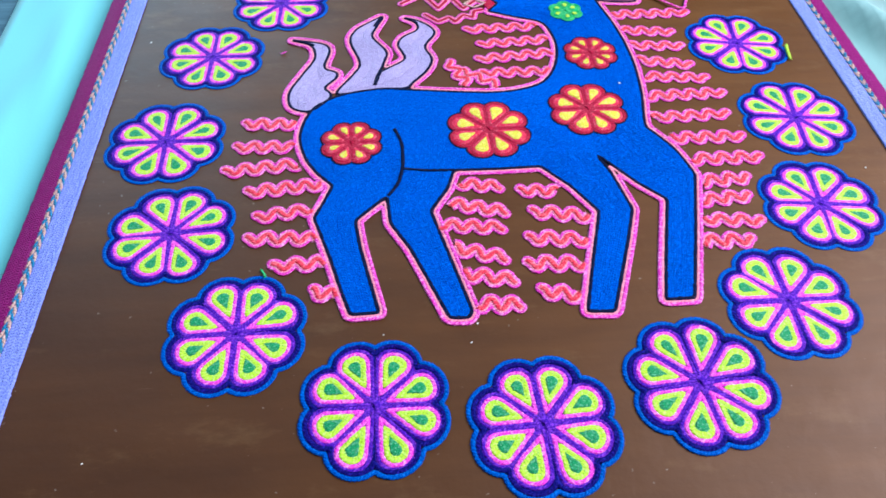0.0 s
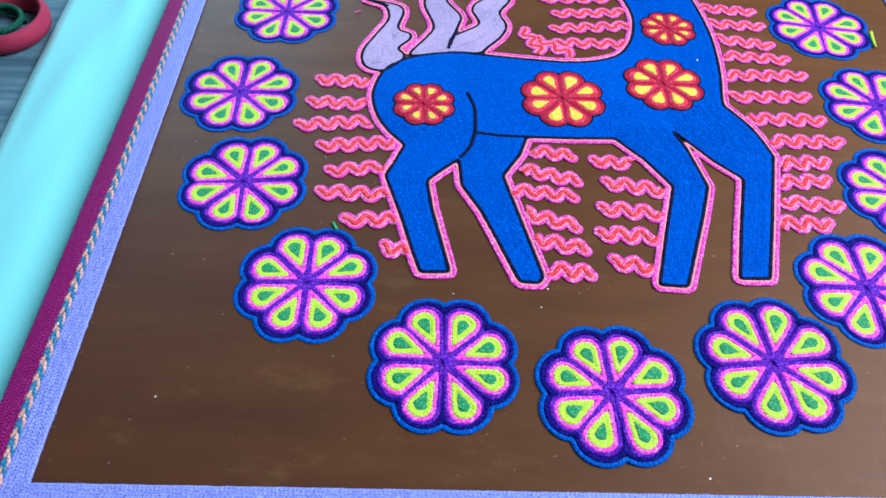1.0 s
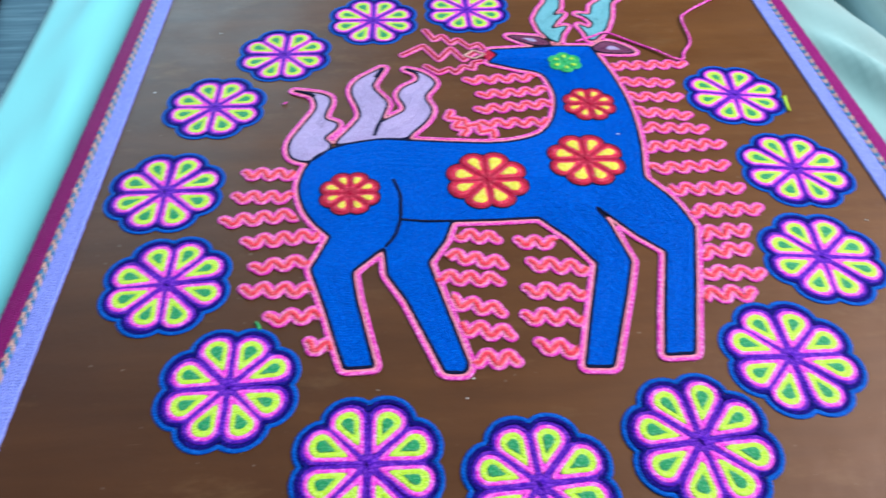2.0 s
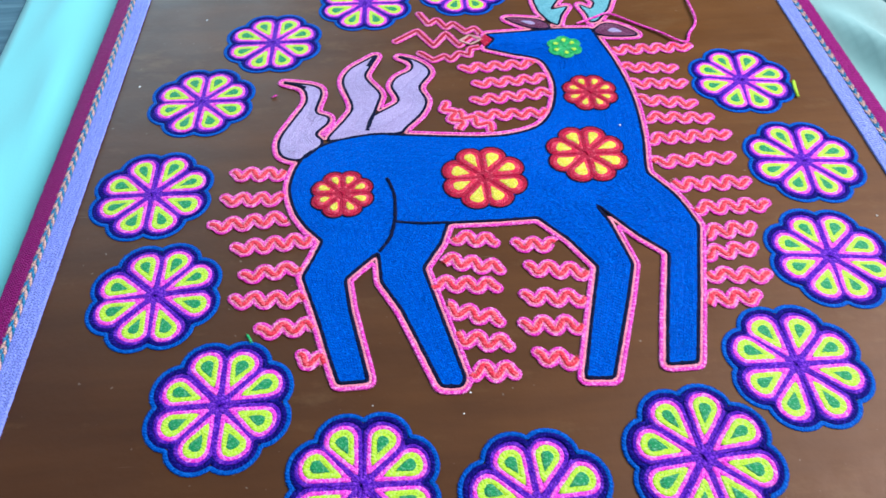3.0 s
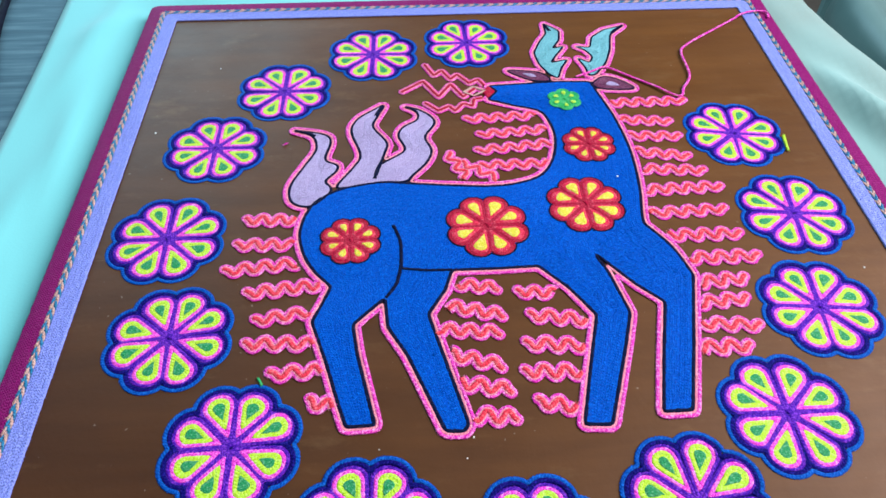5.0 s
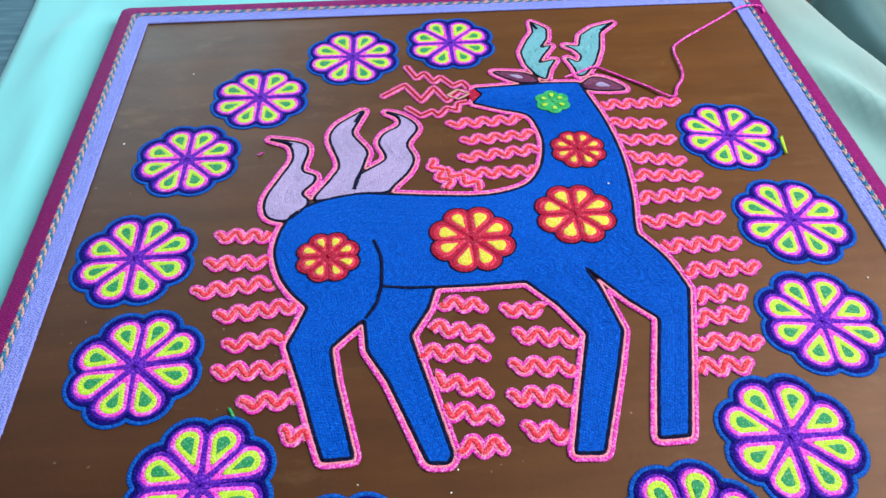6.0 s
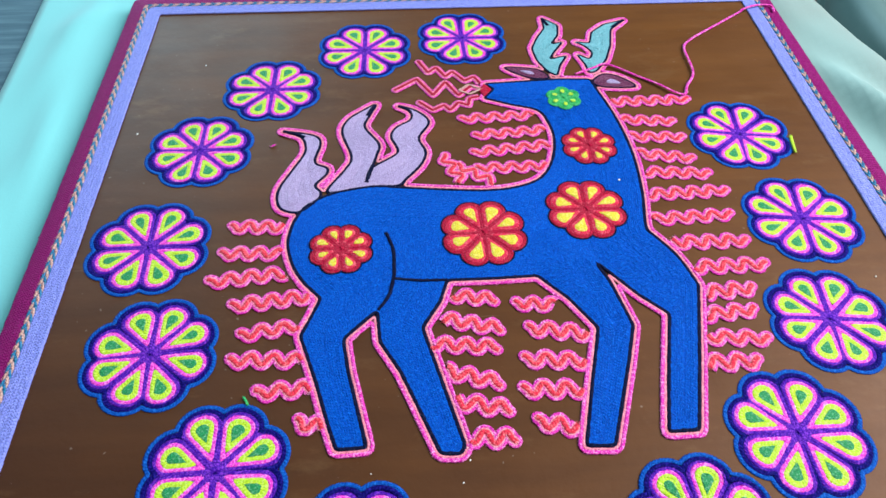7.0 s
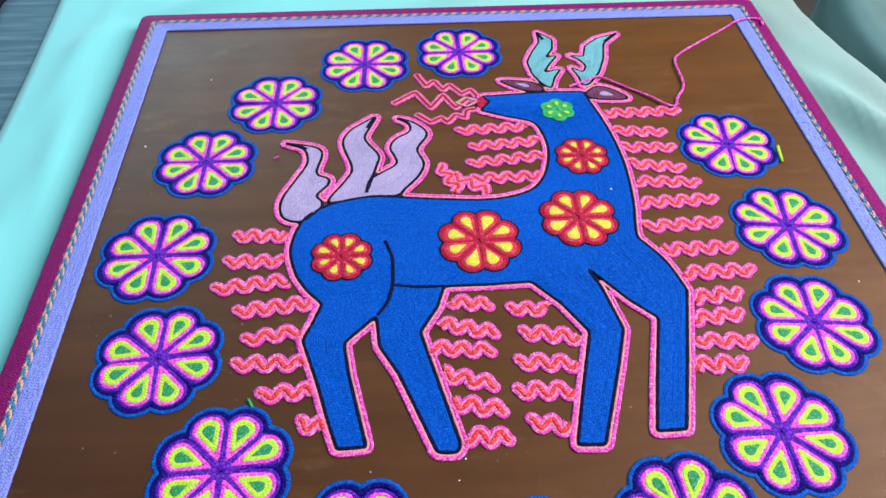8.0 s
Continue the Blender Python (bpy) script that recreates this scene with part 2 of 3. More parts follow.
def strand(path, r, z=None, closed=False, sides=6, flat=0.62, wobble=0.09, fuzz=4.5, ply=0.0):
    """A yarn strand along a line in millimetres, with twisted plies and loose fibres; returned in metres, with UV = (round, along)."""
    p = np.array(path, float)
    if p.shape[1] == 2:
        p = np.c_[p, np.full(len(p), r * flat * 0.9 if z is None else z)]
    if ply:
        p, sides, wobble = even(p, 0.55, closed), 8, wobble * 0.5
    n = len(p)
    fore = np.roll(p, -1, 0) if closed else np.vstack([p[1:], 2 * p[-1:] - p[-2:-1]])
    back = np.roll(p, 1, 0) if closed else np.vstack([2 * p[:1] - p[1:2], p[:-1]])
    tangent = fore - back
    tangent /= np.linalg.norm(tangent, axis=1, keepdims=True) + 1e-9
    side = np.cross(tangent, (0, 0, 1.0))
    side /= np.linalg.norm(side, axis=1, keepdims=True) + 1e-9
    up = np.cross(side, tangent)
    girth = r * (1 + wobble * np.random.standard_normal(n).clip(-2, 2))
    along = np.r_[0, np.cumsum(np.linalg.norm(np.diff(p, axis=0), axis=1))]
    total = along[-1] + (np.linalg.norm(p[0] - p[-1]) if closed else 0.0)
    angle = np.arange(sides) * 2 * math.pi / sides
    ring = side[:, None] * np.cos(angle)[None, :, None] + up[:, None] * (flat * np.sin(angle))[None, :, None]
    twist = 1 + ply * np.cos(2 * angle[None, :] - 4 * math.pi * along[:, None] / 2.6)
    verts = (p[:, None] + ring * (girth[:, None] * twist)[:, :, None]).reshape(-1, 3)
    faces, uvs = [], []
    for i in range(n if closed else n - 1):
        j = (i + 1) % n
        v0, v1 = along[i], along[i + 1] if i + 1 < n else total
        for k in range(sides):
            l = (k + 1) % sides
            faces.append((i * sides + k, i * sides + l, j * sides + l, j * sides + k))
            u0, u1 = k / sides, (k + 1) / sides
            uvs += [(u0, v0), (u1, v0), (u1, v1), (u0, v1)]
    if not closed:
        for end in (0, n - 1):
            cap = [end * sides + k for k in range(sides)]
            faces.append(tuple(cap if end else cap[::-1]))
            uvs += [(0.0, 0.0)] * sides
    count = int(total * fuzz)
    if count:
        at = np.random.randint(0, n, count)
        a = np.random.uniform(-0.25, math.pi + 0.25, count)[:, None]
        away = side[at] * np.cos(a) + up[at] * np.sin(a) * flat
        around = -side[at] * np.sin(a) + up[at] * np.cos(a)
        foot = p[at] + away * r * 1.0 + tangent[at] * np.random.uniform(-0.6, 0.6, count)[:, None]
        lean = np.random.normal(0.55, 0.45, count)[:, None]
        way = tangent[at] * np.cos(lean) + around * np.sin(lean) + away * np.random.uniform(0.0, 0.1, count)[:, None]
        wide = np.cross(way, away)
        wide /= np.linalg.norm(wide, axis=1, keepdims=True) + 1e-9
        length = np.random.uniform(0.45, 1.05, count)[:, None]
        half = np.random.uniform(0.08, 0.16, count)[:, None]
        middle = foot + way * length * 0.5 + away * 0.08
        blades = np.stack([foot, middle - wide * half, foot + way * length, middle + wide * half], 1)
        base = len(verts)
        verts = np.vstack([verts, blades.reshape(-1, 3)])
        faces += [(base + 4 * k, base + 4 * k + 1, base + 4 * k + 2, base + 4 * k + 3) for k in range(count)]
        uvs += [(2.5, 0.0)] * (4 * count)
    return verts / 1000, faces, uvs


def joined(pieces):
    verts, faces, uvs = [], [], []
    for v, f, u in pieces:
        base = len(verts)
        verts += [tuple(x) for x in v]
        faces += [tuple(i + base for i in g) for g in f]
        uvs += u
    return verts, faces, uvs


def pad(outline, height):
    """A low cushion on a closed outline in millimetres, its top edge rounded."""
    p = np.array(outline, float)
    bm = bmesh.new()
    bottom = [bm.verts.new((x / 1000, y / 1000, 0)) for x, y in p]
    top = [bm.verts.new((x / 1000, y / 1000, height / 1000)) for x, y in p]
    for i in range(len(p)):
        j = (i + 1) % len(p)
        bm.faces.new((bottom[i], bottom[j], top[j], top[i]))
    lid = bm.faces.new(top)
    bmesh.ops.triangulate(bm, faces=[lid])
    bmesh.ops.recalc_face_normals(bm, faces=bm.faces[:])
    return bm


def distance_field(outline, low, high, step):
    """Signed distance to a closed outline (inside negative) on a grid."""
    p = even(np.array(outline, float), 1.2, True)
    xs, ys = np.arange(low[0], high[0], step), np.arange(low[1], high[1], step)
    gx, gy = np.meshgrid(xs, ys, indexing="ij")
    q = np.stack([gx.ravel(), gy.ravel()], 1)
    best, inside = np.full(len(q), 1e9), np.zeros(len(q), bool)
    for a, b in zip(p, np.roll(p, -1, 0)):
        d = b - a
        u = (((q - a) @ d) / max(d @ d, 1e-9)).clip(0, 1)
        off = q - a - u[:, None] * d
        best = np.minimum(best, (off**2).sum(1))
        if a[1] != b[1]:
            crosses = (a[1] > q[:, 1]) != (b[1] > q[:, 1])
            inside ^= crosses & (q[:, 0] < a[0] + (q[:, 1] - a[1]) * d[0] / d[1])
    s = np.sqrt(best)
    return np.where(inside, -s, s).reshape(gx.shape), low, step


def contours(field, level):
    """Closed lines of equal distance in a field, by marching squares."""
    f, low, step = field
    f = f - level + 1e-7
    neg = f < 0
    mixed = neg[:-1, :-1].astype(int) + neg[1:, :-1] + neg[:-1, 1:] + neg[1:, 1:]
    nexts = {}

    def crossing(a, b):
        u = f[a] / (f[a] - f[b])
        return (low[0] + step * (a[0] + u * (b[0] - a[0])), low[1] + step * (a[1] + u * (b[1] - a[1])))

    where = {}
    for i, j in zip(*np.nonzero((mixed > 0) & (mixed < 4))):
        i, j = int(i), int(j)
        corners = [(i, j), (i + 1, j), (i + 1, j + 1), (i, j + 1)]
        cuts = []
        for k in range(4):
            a, b = corners[k], corners[(k + 1) % 4]
            if neg[a] != neg[b]:
                key = (min(a, b), max(a, b))
                where[key] = crossing(*key)
                cuts.append(key)
        for a, b in zip(cuts[::2], cuts[1::2]):
            nexts.setdefault(a, []).append(b)
            nexts.setdefault(b, []).append(a)
    lines, seen = [], set()
    for key in nexts:
        if key in seen:
            continue
        line, at = [], key
        while at is not None and at not in seen:
            seen.add(at)
            line.append(where[at])
            at = next((n for n in nexts[at] if n not in seen), None)
        if len(line) > 8:
            p = np.array(line)
            for _ in range(2):
                p = (np.roll(p, 1, 0) + 2 * p + np.roll(p, -1, 0)) / 4
            lines.append(p)
    return lines


def ring_strands(field, level, r, z=None, step=1.1, least=5.0, fuzz=4.0, ply=0.0):
    """Strands laid along every line at one distance."""
    out = []
    for line in contours(field, level):
        q = even(line, step, True)
        if len(q) * step > least:
            out.append(strand(q, r, z, True, fuzz=fuzz, ply=ply))
    return out


def filling(field, first, pitch, r, z, fuzz=6.0):
    """Yarn laid inwards, row by row, as it is pressed into the wax."""
    out, level = [], first
    while level > field[0].min():
        out += ring_strands(field, level, r, z + random.uniform(-0.06, 0.06), 1.3, 4.0, fuzz)
        level -= pitch
    return joined(out)


# ---- the room ----
def wall(name, size, at, label):
    ob = part(name, box(size, at), WALL)
    return tagged(ob, label, "wall", kind="structure")


tagged(part("floor", box((3.4, 4.2, 0.1), (-0.4, 0.2, -0.80)), FLOOR), "dark brown tiled floor under the table", "floor", kind="structure")
tagged(part("ceiling", box((3.4, 4.2, 0.1), (-0.4, 0.2, 1.75)), CEILING), "plain white painted ceiling", "ceiling", kind="structure")
wall("wall_south", (3.4, 0.1, 2.45), (-0.4, -1.85, 0.475), "plain pale painted wall")


def window_wall(name, m, start, end, low, high, sill, top):
    """A wall along its own y axis, round a cut-out window opening; out of view, added for the lamps."""
    ob = thing(name, m, "pale painted wall with a window opening", "wall", kind="structure")
    run, mid = end - start, (start + end) / 2
    part("lower_wall", box((0.1, run, sill + 0.75), (0, mid, (sill - 0.75) / 2)), WALL, ob)
    part("upper_wall", box((0.1, run, 1.7 - top), (0, mid, (1.7 + top) / 2)), WALL, ob)
    part("pier", box((0.1, low - start, top - sill), (0, (low + start) / 2, (top + sill) / 2)), WALL, ob)
    part("pier", box((0.1, end - high, top - sill), (0, (high + end) / 2, (top + sill) / 2)), WALL, ob)


wall("wall_west", (0.1, 4.0, 2.45), (-2.05, 0.2, 0.475), "plain pale painted wall")
window_wall("wall_north", pose(0, 2.25, 0, 0, 0, 90), -1.3, 2.1, 0.28, 1.62, 0.22, 1.48)
window_wall("wall_east", pose(1.25, 0, 0), -1.8, 2.2, -0.35, 0.85, 0.45, 1.66)

# ---- table, cloth and stool ----
TOP = -0.0115
table = thing("table", pose(-0.38, 0.2, TOP), "grey wood-grain table under a pale cloth", "table")
part("tabletop", box((1.2, 1.5, 0.03), (0, 0, -0.015), 0.004), TABLE, table)
for lx in (-0.52, 0.5):
    for ly in (-0.66, 0.66):
        part("leg", box((0.045, 0.045, 0.71), (lx, ly, -0.385), 0.004), METAL, table)


def cloth_height(x, y):
    """Folds in the cloth, pressed flat under the board."""
    n = abs(noise.noise(Vector((x * 5, y * 3.2, 0.3)))) * 0.004 + abs(noise.noise(Vector((x * 16 + y * 6, y * 4, 4.0)))) * 0.0035
    n *= min(1.0, max(0.0, x + 0.259) / 0.03) if x < -0.2 else 1.0
    edge = max(abs(x) - 0.2, y - 0.385, -0.02 - y)
    free = min(1.0, max(0.0, (edge - 0.002) / 0.02))
    lift = 0.0
    if x > 0:
        across, down = (x - 0.218) * 0.928 + (y - 0.278) * 0.371, (y - 0.278) * 0.928 - (x - 0.218) * 0.371
        for shift, size, wide in ((0.0, 0.011, 0.012), (0.032, 0.004, 0.013)):
            lift += size * math.exp(-(((across - shift + 0.05 * down) / wide) ** 2)) * min(1.0, max(0.0, (0.07 - down) / 0.05))
        across, down = (x - 0.207) + 0.18 * (y - 0.385), y - 0.42
        lift += 0.008 * math.exp(-((across / 0.009) ** 2)) * min(1.0, max(0.0, 1 - abs(down) / 0.09))
    for x0, y0, slope, size in ((-0.231, 0.36, 0.16, 0.0036), (-0.222, 0.26, -0.10, 0.0026), (-0.238, 0.19, 0.12, 0.0026)):
        ridge = (x - x0) - slope * (y - y0)
        lift += size * math.exp(-((ridge / 0.008) ** 2)) * max(0.0, 1 - abs(y - y0) / 0.075)
    for x0, y0, slope, size in ((0.03, 0.420, 0.45, 0.008), (-0.14, 0.425, 0.6, 0.006), (0.13, 0.425, 0.8, 0.007)):
        ridge = (y - y0) - slope * (x - x0)
        lift += size * math.exp(-((ridge / 0.010) ** 2)) * max(0.0, 1 - abs(x - x0) / 0.12)
    return free * (n + lift)


def tablecloth():
    xs = list(np.linspace(-0.259, 0.60, 190))
    ys = list(np.linspace(-0.5, 0.93, 200))
    r = 0.016
    verts, faces = [], []
    for x in xs:
        for y in ys:
            turn = 0.229 + 0.19 * min(0.16, max(0.0, 0.385 - y))
            over = x - turn
            z = TOP + 0.0022
            if over <= 0:
                px, pz = x, z + cloth_height(x, y)
                if x < -0.2:
                    px += min(1.0, (-0.2 - x) / 0.055) * (0.0005 - 0.042 * (y - 0.27) + 0.0006 * math.sin(23 * y))
            else:
                bend = min(over / r, math.pi / 2 * 0.92)
                rest = max(0.0, over - r * math.pi / 2 * 0.92)
                wave = 0.02 * math.sin(14 * y + 0.8) * min(1.0, rest / 0.15)
                px = x - over + r * math.sin(bend) + rest * 0.12 + wave
                pz = z + cloth_height(turn, y) - r * (1 - math.cos(bend)) - rest * 0.98
            verts.append((px, y, pz))
    n = len(ys)
    for i in range(len(xs) - 1):
        for j in range(n - 1):
            faces.append((i * n + j, (i + 1) * n + j, (i + 1) * n + j + 1, i * n + j + 1))
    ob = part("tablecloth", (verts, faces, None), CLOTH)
    solid = ob.modifiers.new("thickness", "SOLIDIFY")
    solid.thickness, solid.offset = 0.0012, -1.0
    return tagged(ob, "pale aqua cotton cloth with soft folds on the table", "tablecloth")


tablecloth()


def stool():
    ob = thing("stool", pose(0.86, 0.76, -0.75), "grey moulded plastic stool with scuffed rounded rim", "stool")
    profile = [(0.0, 0.455), (0.18, 0.455), (0.215, 0.460), (0.232, 0.472), (0.246, 0.474), (0.258, 0.466), (0.264, 0.45), (0.268, 0.40), (0.262, 0.395), (0.255, 0.44), (0.0, 0.44)]
    verts, faces, count = [], [], 64
    for r, z in profile:
        for k in range(count):
            a = 2 * math.pi * k / count
            sq = 1 / (abs(math.cos(a)) ** 2.6 + abs(math.sin(a)) ** 2.6) ** (1 / 2.6)
            verts.append((r * sq * math.cos(a), r * sq * math.sin(a), z))
    for i in range(len(profile) - 1):
        for k in range(count):
            l = (k + 1) % count
            faces.append((i * count + k, i * count + l, (i + 1) * count + l, (i + 1) * count + k))
    part("seat", (verts, faces, None), STOOL, ob)
    for angle, r, long in ((3.5, 0.236, 0.012), (3.95, 0.242, 0.016), (3.7, 0.225, 0.008)):
        dash = strand(spline([(0, 0, 0), (long * 500, 1.0, 0.1), (long * 1000, 0.2, 0)], 2.0), 1.4, fuzz=0)
        mark = part("scuff", dash, CORD, ob)
        mark.matrix_basis = pose(r * math.cos(angle) * 1.1, r * math.sin(angle) * 1.1, 0.4735, 0, 0, math.degrees(angle) + 60)
    for sx in (-0.19, 0.19):
        for sy in (-0.19, 0.19):
            bm = bmesh.new()
            bmesh.ops.create_cone(bm, cap_ends=True, segments=16, radius1=0.03, radius2=0.038, depth=0.44, matrix=Matrix.Translation((sx, sy, 0.22)))
            part("leg", bm, STOOL, ob)


stool()

# ---- the board with its border ----
W, H, BAND = 0.1805, 0.365, 0.0185
board = thing("yarn_painting_board", pose(0, 0, 0), "brown waxed wooden board with a yarn border on a cloth", "board")
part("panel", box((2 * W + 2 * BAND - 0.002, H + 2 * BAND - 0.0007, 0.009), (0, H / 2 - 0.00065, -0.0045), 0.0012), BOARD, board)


def border_loop(out, corner):
    """A closed rectangle round the picture, out millimetres beyond its field."""
    a, low, high = W * 1000 + out, -1.3 - out, H * 1000 + out
    pts = []
    for cx, cy, start in ((a - corner, high - corner, 0), (-a + corner, high - corner, 90), (-a + corner, low + corner, 180), (a - corner, low + corner, 270)):
        for k in range(5):
            ang = radians(start + 22.5 * k)
            pts.append((cx + corner * math.cos(ang), cy + corner * math.sin(ang)))
    line = even(np.array(pts), 2.0, True)
    return line + np.random.standard_normal(line.shape) * 0.05


for k in range(10):
    part("lavender_strand", strand(border_loop(0.6 + 0.74 * k, 0.7 + 0.2 * k), 0.95, 0.45, True, wobble=0.035, fuzz=2.5), YARN["lavender"], board, "lavender border yarn" if k == 0 else "")
for k in range(10):
    part("wine_strand", strand(border_loop(11.2 + 0.76 * k, 1.8 + 0.22 * k), 0.98, 0.42 - 0.007 * k**2, True, wobble=0.03, fuzz=0.8), YARN["wine"], board, "wine-red border yarn" if k == 0 else "")
for turn_way, out in ((1, 8.75), (-1, 9.95)):
    for shift, colour in ((0, "teal"), (1, "peach")):
        line = even(border_loop(out, 2.0), 0.8, True)
        along = np.arange(len(line)) * 0.8
        turns = round(along[-1] / 6.4)
        phase = 2 * math.pi * turns * np.arange(len(line)) / len(line) + math.pi * shift
        tang = np.roll(line, -1, 0) - np.roll(line, 1, 0)
        tang /= np.linalg.norm(tang, axis=1, keepdims=True)
        across = np.stack([tang[:, 1], -tang[:, 0]], 1)
        flat = line + across * (0.36 * turn_way * np.cos(phase))[:, None]
        part(f"{colour}_braid_strand", strand(np.c_[flat, 0.8 + 0.3 * np.sin(phase)], 0.62, None, True, 6), YARN[colour], board)


# ---- flowers ----
def petal_line(inset, c, rho, half, stretch=0.10):
    """A drop-shaped petal outline round the x axis, drawn in by an inset."""
    r, apex = rho - inset, inset / math.sin(half)
    reach = math.pi / 2 + half
    arc = [(c + r * math.cos(a), r * math.sin(a)) for a in np.linspace(-reach, reach, 17)]
    pts = np.array([(apex, 0.0)] + arc)
    rad, ang = np.hypot(pts[:, 0], pts[:, 1]), np.arctan2(pts[:, 1], pts[:, 0])
    rad = rad * (1 + stretch * (ang / half) ** 2 * np.clip(rad / (c + rho), 0, 1))
    return even(np.stack([rad * np.cos(ang), rad * np.sin(ang)], 1), 0.9, True)


def rim_line(outset, c, rho, count, stretch=0.045):
    half = math.pi / count
    pts = []
    for k in range(count):
        for f in np.linspace(-half, half, 13)[:-1]:
            r = c * math.cos(f) + math.sqrt(max(0.0, (rho + outset) ** 2 - (c * math.sin(f)) ** 2))
            r *= 1 + stretch * (f / half) ** 2
            a = 2 * half * k + f
            pts.append((r * math.cos(a), r * math.sin(a)))
    return even(np.array(pts), 1.0, True)


def cushion(line, height, levels=((1.0, 0.0), (0.98, 0.6), (0.86, 0.9), (0.55, 1.0))):
    """A rounded little mound of pressed yarn on a closed line, in millimetres."""
    mid = line.mean(0)
    verts, faces, uvs, n = [], [], [], len(line)
    for scale, z in levels:
        for x, y in mid + (line - mid) * scale:
            verts.append((x / 1000, y / 1000, height * z / 1000))
    verts.append((mid[0] / 1000, mid[1] / 1000, height / 1000))
    for i in range(len(levels) - 1):
        for k in range(n):
            l = (k + 1) % n
            faces.append((i * n + k, i * n + l, (i + 1) * n + l, (i + 1) * n + k))
            uvs += [(i * 0.3, k * 0.9), (i * 0.3, k * 0.9 + 0.9), (i * 0.3 + 0.3, k * 0.9 + 0.9), (i * 0.3 + 0.3, k * 0.9)]
    last = (len(levels) - 1) * n
    for k in range(n):
        faces.append((last + k, last + (k + 1) % n, len(verts) - 1))
        uvs += [(0, k * 0.9), (0, k * 0.9 + 0.9), (0.3, k * 0.9)]
    return verts, faces, uvs


def flower(m, name, size, count, rim, bands, core, middle, label, group, seed):
    """A yarn flower: strands round the rim, and petals of nested strands with a filled core."""
    random.seed(seed), np.random.seed(seed)
    ob = thing(name, m, label, "flower", group)
    half = math.pi / count
    width = sum(2 * r * 0.8 for _, r in rim)
    c = (size - width) / (1 + math.sin(half))
    rho = c * math.sin(half)
    out = width
    for n, (colour, r) in enumerate(rim):
        out -= r * 0.8
        part("outline" if n == 0 else "rim", strand(rim_line(out, c, rho, count), r, None, True, fuzz=8.0, ply=0.10), YARN[colour], ob)
        out -= r * 0.8
    part("backing", cushion(rim_line(max(0.2, width * 0.5), c, rho, count), 0.55), YARN[rim[-1][0]], ob)
    part("centre", cushion(petal_line(0, 0, size * 0.085, half, 0), 1.35), YARN[middle], ob)
    for k in range(count):
        tilt = 2 * half * k + random.uniform(-0.045, 0.045)
        warp = Matrix.Rotation(tilt, 4, "Z") @ Matrix.Diagonal((random.uniform(0.97, 1.03), random.uniform(0.95, 1.05), 1, 1))
        petal = None
        inset = 0.0
        for n, (colour, r) in enumerate(bands):
            inset += r * (0.7 if n == 0 else 0.78)
            line = petal_line(inset, c, rho, half)
            line = line + np.random.standard_normal(line.shape) * 0.07
            made = part("petal" if n == 0 else "petal_band", strand(line, r, None, True, fuzz=9.5, ply=0.10), YARN[colour], petal or ob)
            if petal is None:
                petal = made
                petal.matrix_basis = warp
            inset += r * 0.78
        under = petal_line(max(0.1, inset - bands[-1][1] * 1.2), c, rho, half)
        part("petal_filling", cushion(under, 1.0), YARN[bands[-1][0]], petal)
        inner = petal_line(min(inset, rho * 0.8), c, rho, half)
        inner = inner.mean(0) + (inner - inner.mean(0)) * np.array([random.uniform(0.78, 0.95), random.uniform(0.8, 1.05)])
        inner = inner + np.random.standard_normal(inner.shape) * 0.1
        mound = cushion(inner, 1.25)
        loop = even(inner.mean(0) + (inner - inner.mean(0)) * 0.62, 0.8, True)
        part("core", joined([mound, strand(loop, 0.55, 0.95, True, fuzz=9.0, ply=0.1)]), YARN[core], petal)
    random.seed(1), np.random.seed(1)
    return ob


PRESSED = Matrix.Diagonal((1, 1, 0.62, 1))
RIM = [("flower_blue", 0.88), ("navy", 1.0)]
BANDS = [("purple", 0.80), ("magenta", 0.88), ("lime", 0.98)]
OUTER = "purple, magenta, lime and green yarn flower on the board"
RING = "flowers round the board"
kinds = [flower(pose(*at, 0, 0, 0, turn) @ PRESSED, "yarn_flower", size, 8, RIM, BANDS, "green", "purple", OUTER, RING, seed)
         for at, turn, seed, size in (((-0.0555, 0.0426), 22, 3, 26.9), ((0.0016, 0.0327), 25, 5, 26.8), ((0.0594, 0.0452), 29, 8, 27.4))]
PLACES = [(0.1038, 0.0770, 23), (0.1363, 0.1254, 16), (0.1464, 0.1807, 17), (0.1366, 0.2400, 15), (0.0004, 0.3320, 22), (-0.0563, 0.3222, 22),
          (-0.1058, 0.2880, 22), (-0.1372, 0.2410, 21), (-0.1498, 0.1786, 24), (-0.1383, 0.1236, 26), (-0.1063, 0.0742, 22)]
for n, (x, y, turn) in enumerate(PLACES):
    copy_thing(kinds[n % 3], pose(x, y + 0.0006, 0, 0, 0, turn + 45 * (n % 8)) @ PRESSED)


# ---- the deer figure ----
BACK = [(-84.2, 198.3), (-79.1, 203.2), (-68.5, 208.6), (-52.1, 211.6), (-35.6, 210), (-16.3, 207.8), (3, 206.4), (17.1, 208), (29.1, 213.3), (36.6, 224.7), (40.4, 240.4), (39.7, 253), (35.6, 264), (23.5, 268.9)]
HEAD = [(8, 275.6), (14.2, 283.3), (9.3, 288.1), (24.5, 288.9), (50.3, 290.3), (68.4, 289.4)]
NAPE = [(70.2, 280.6), (74.5, 262.1), (77.2, 242.5), (77.9, 224.2), (76.2, 201.8), (72.6, 179.8), (74.8, 174.4), (82, 162.2), (86.8, 145.9)]
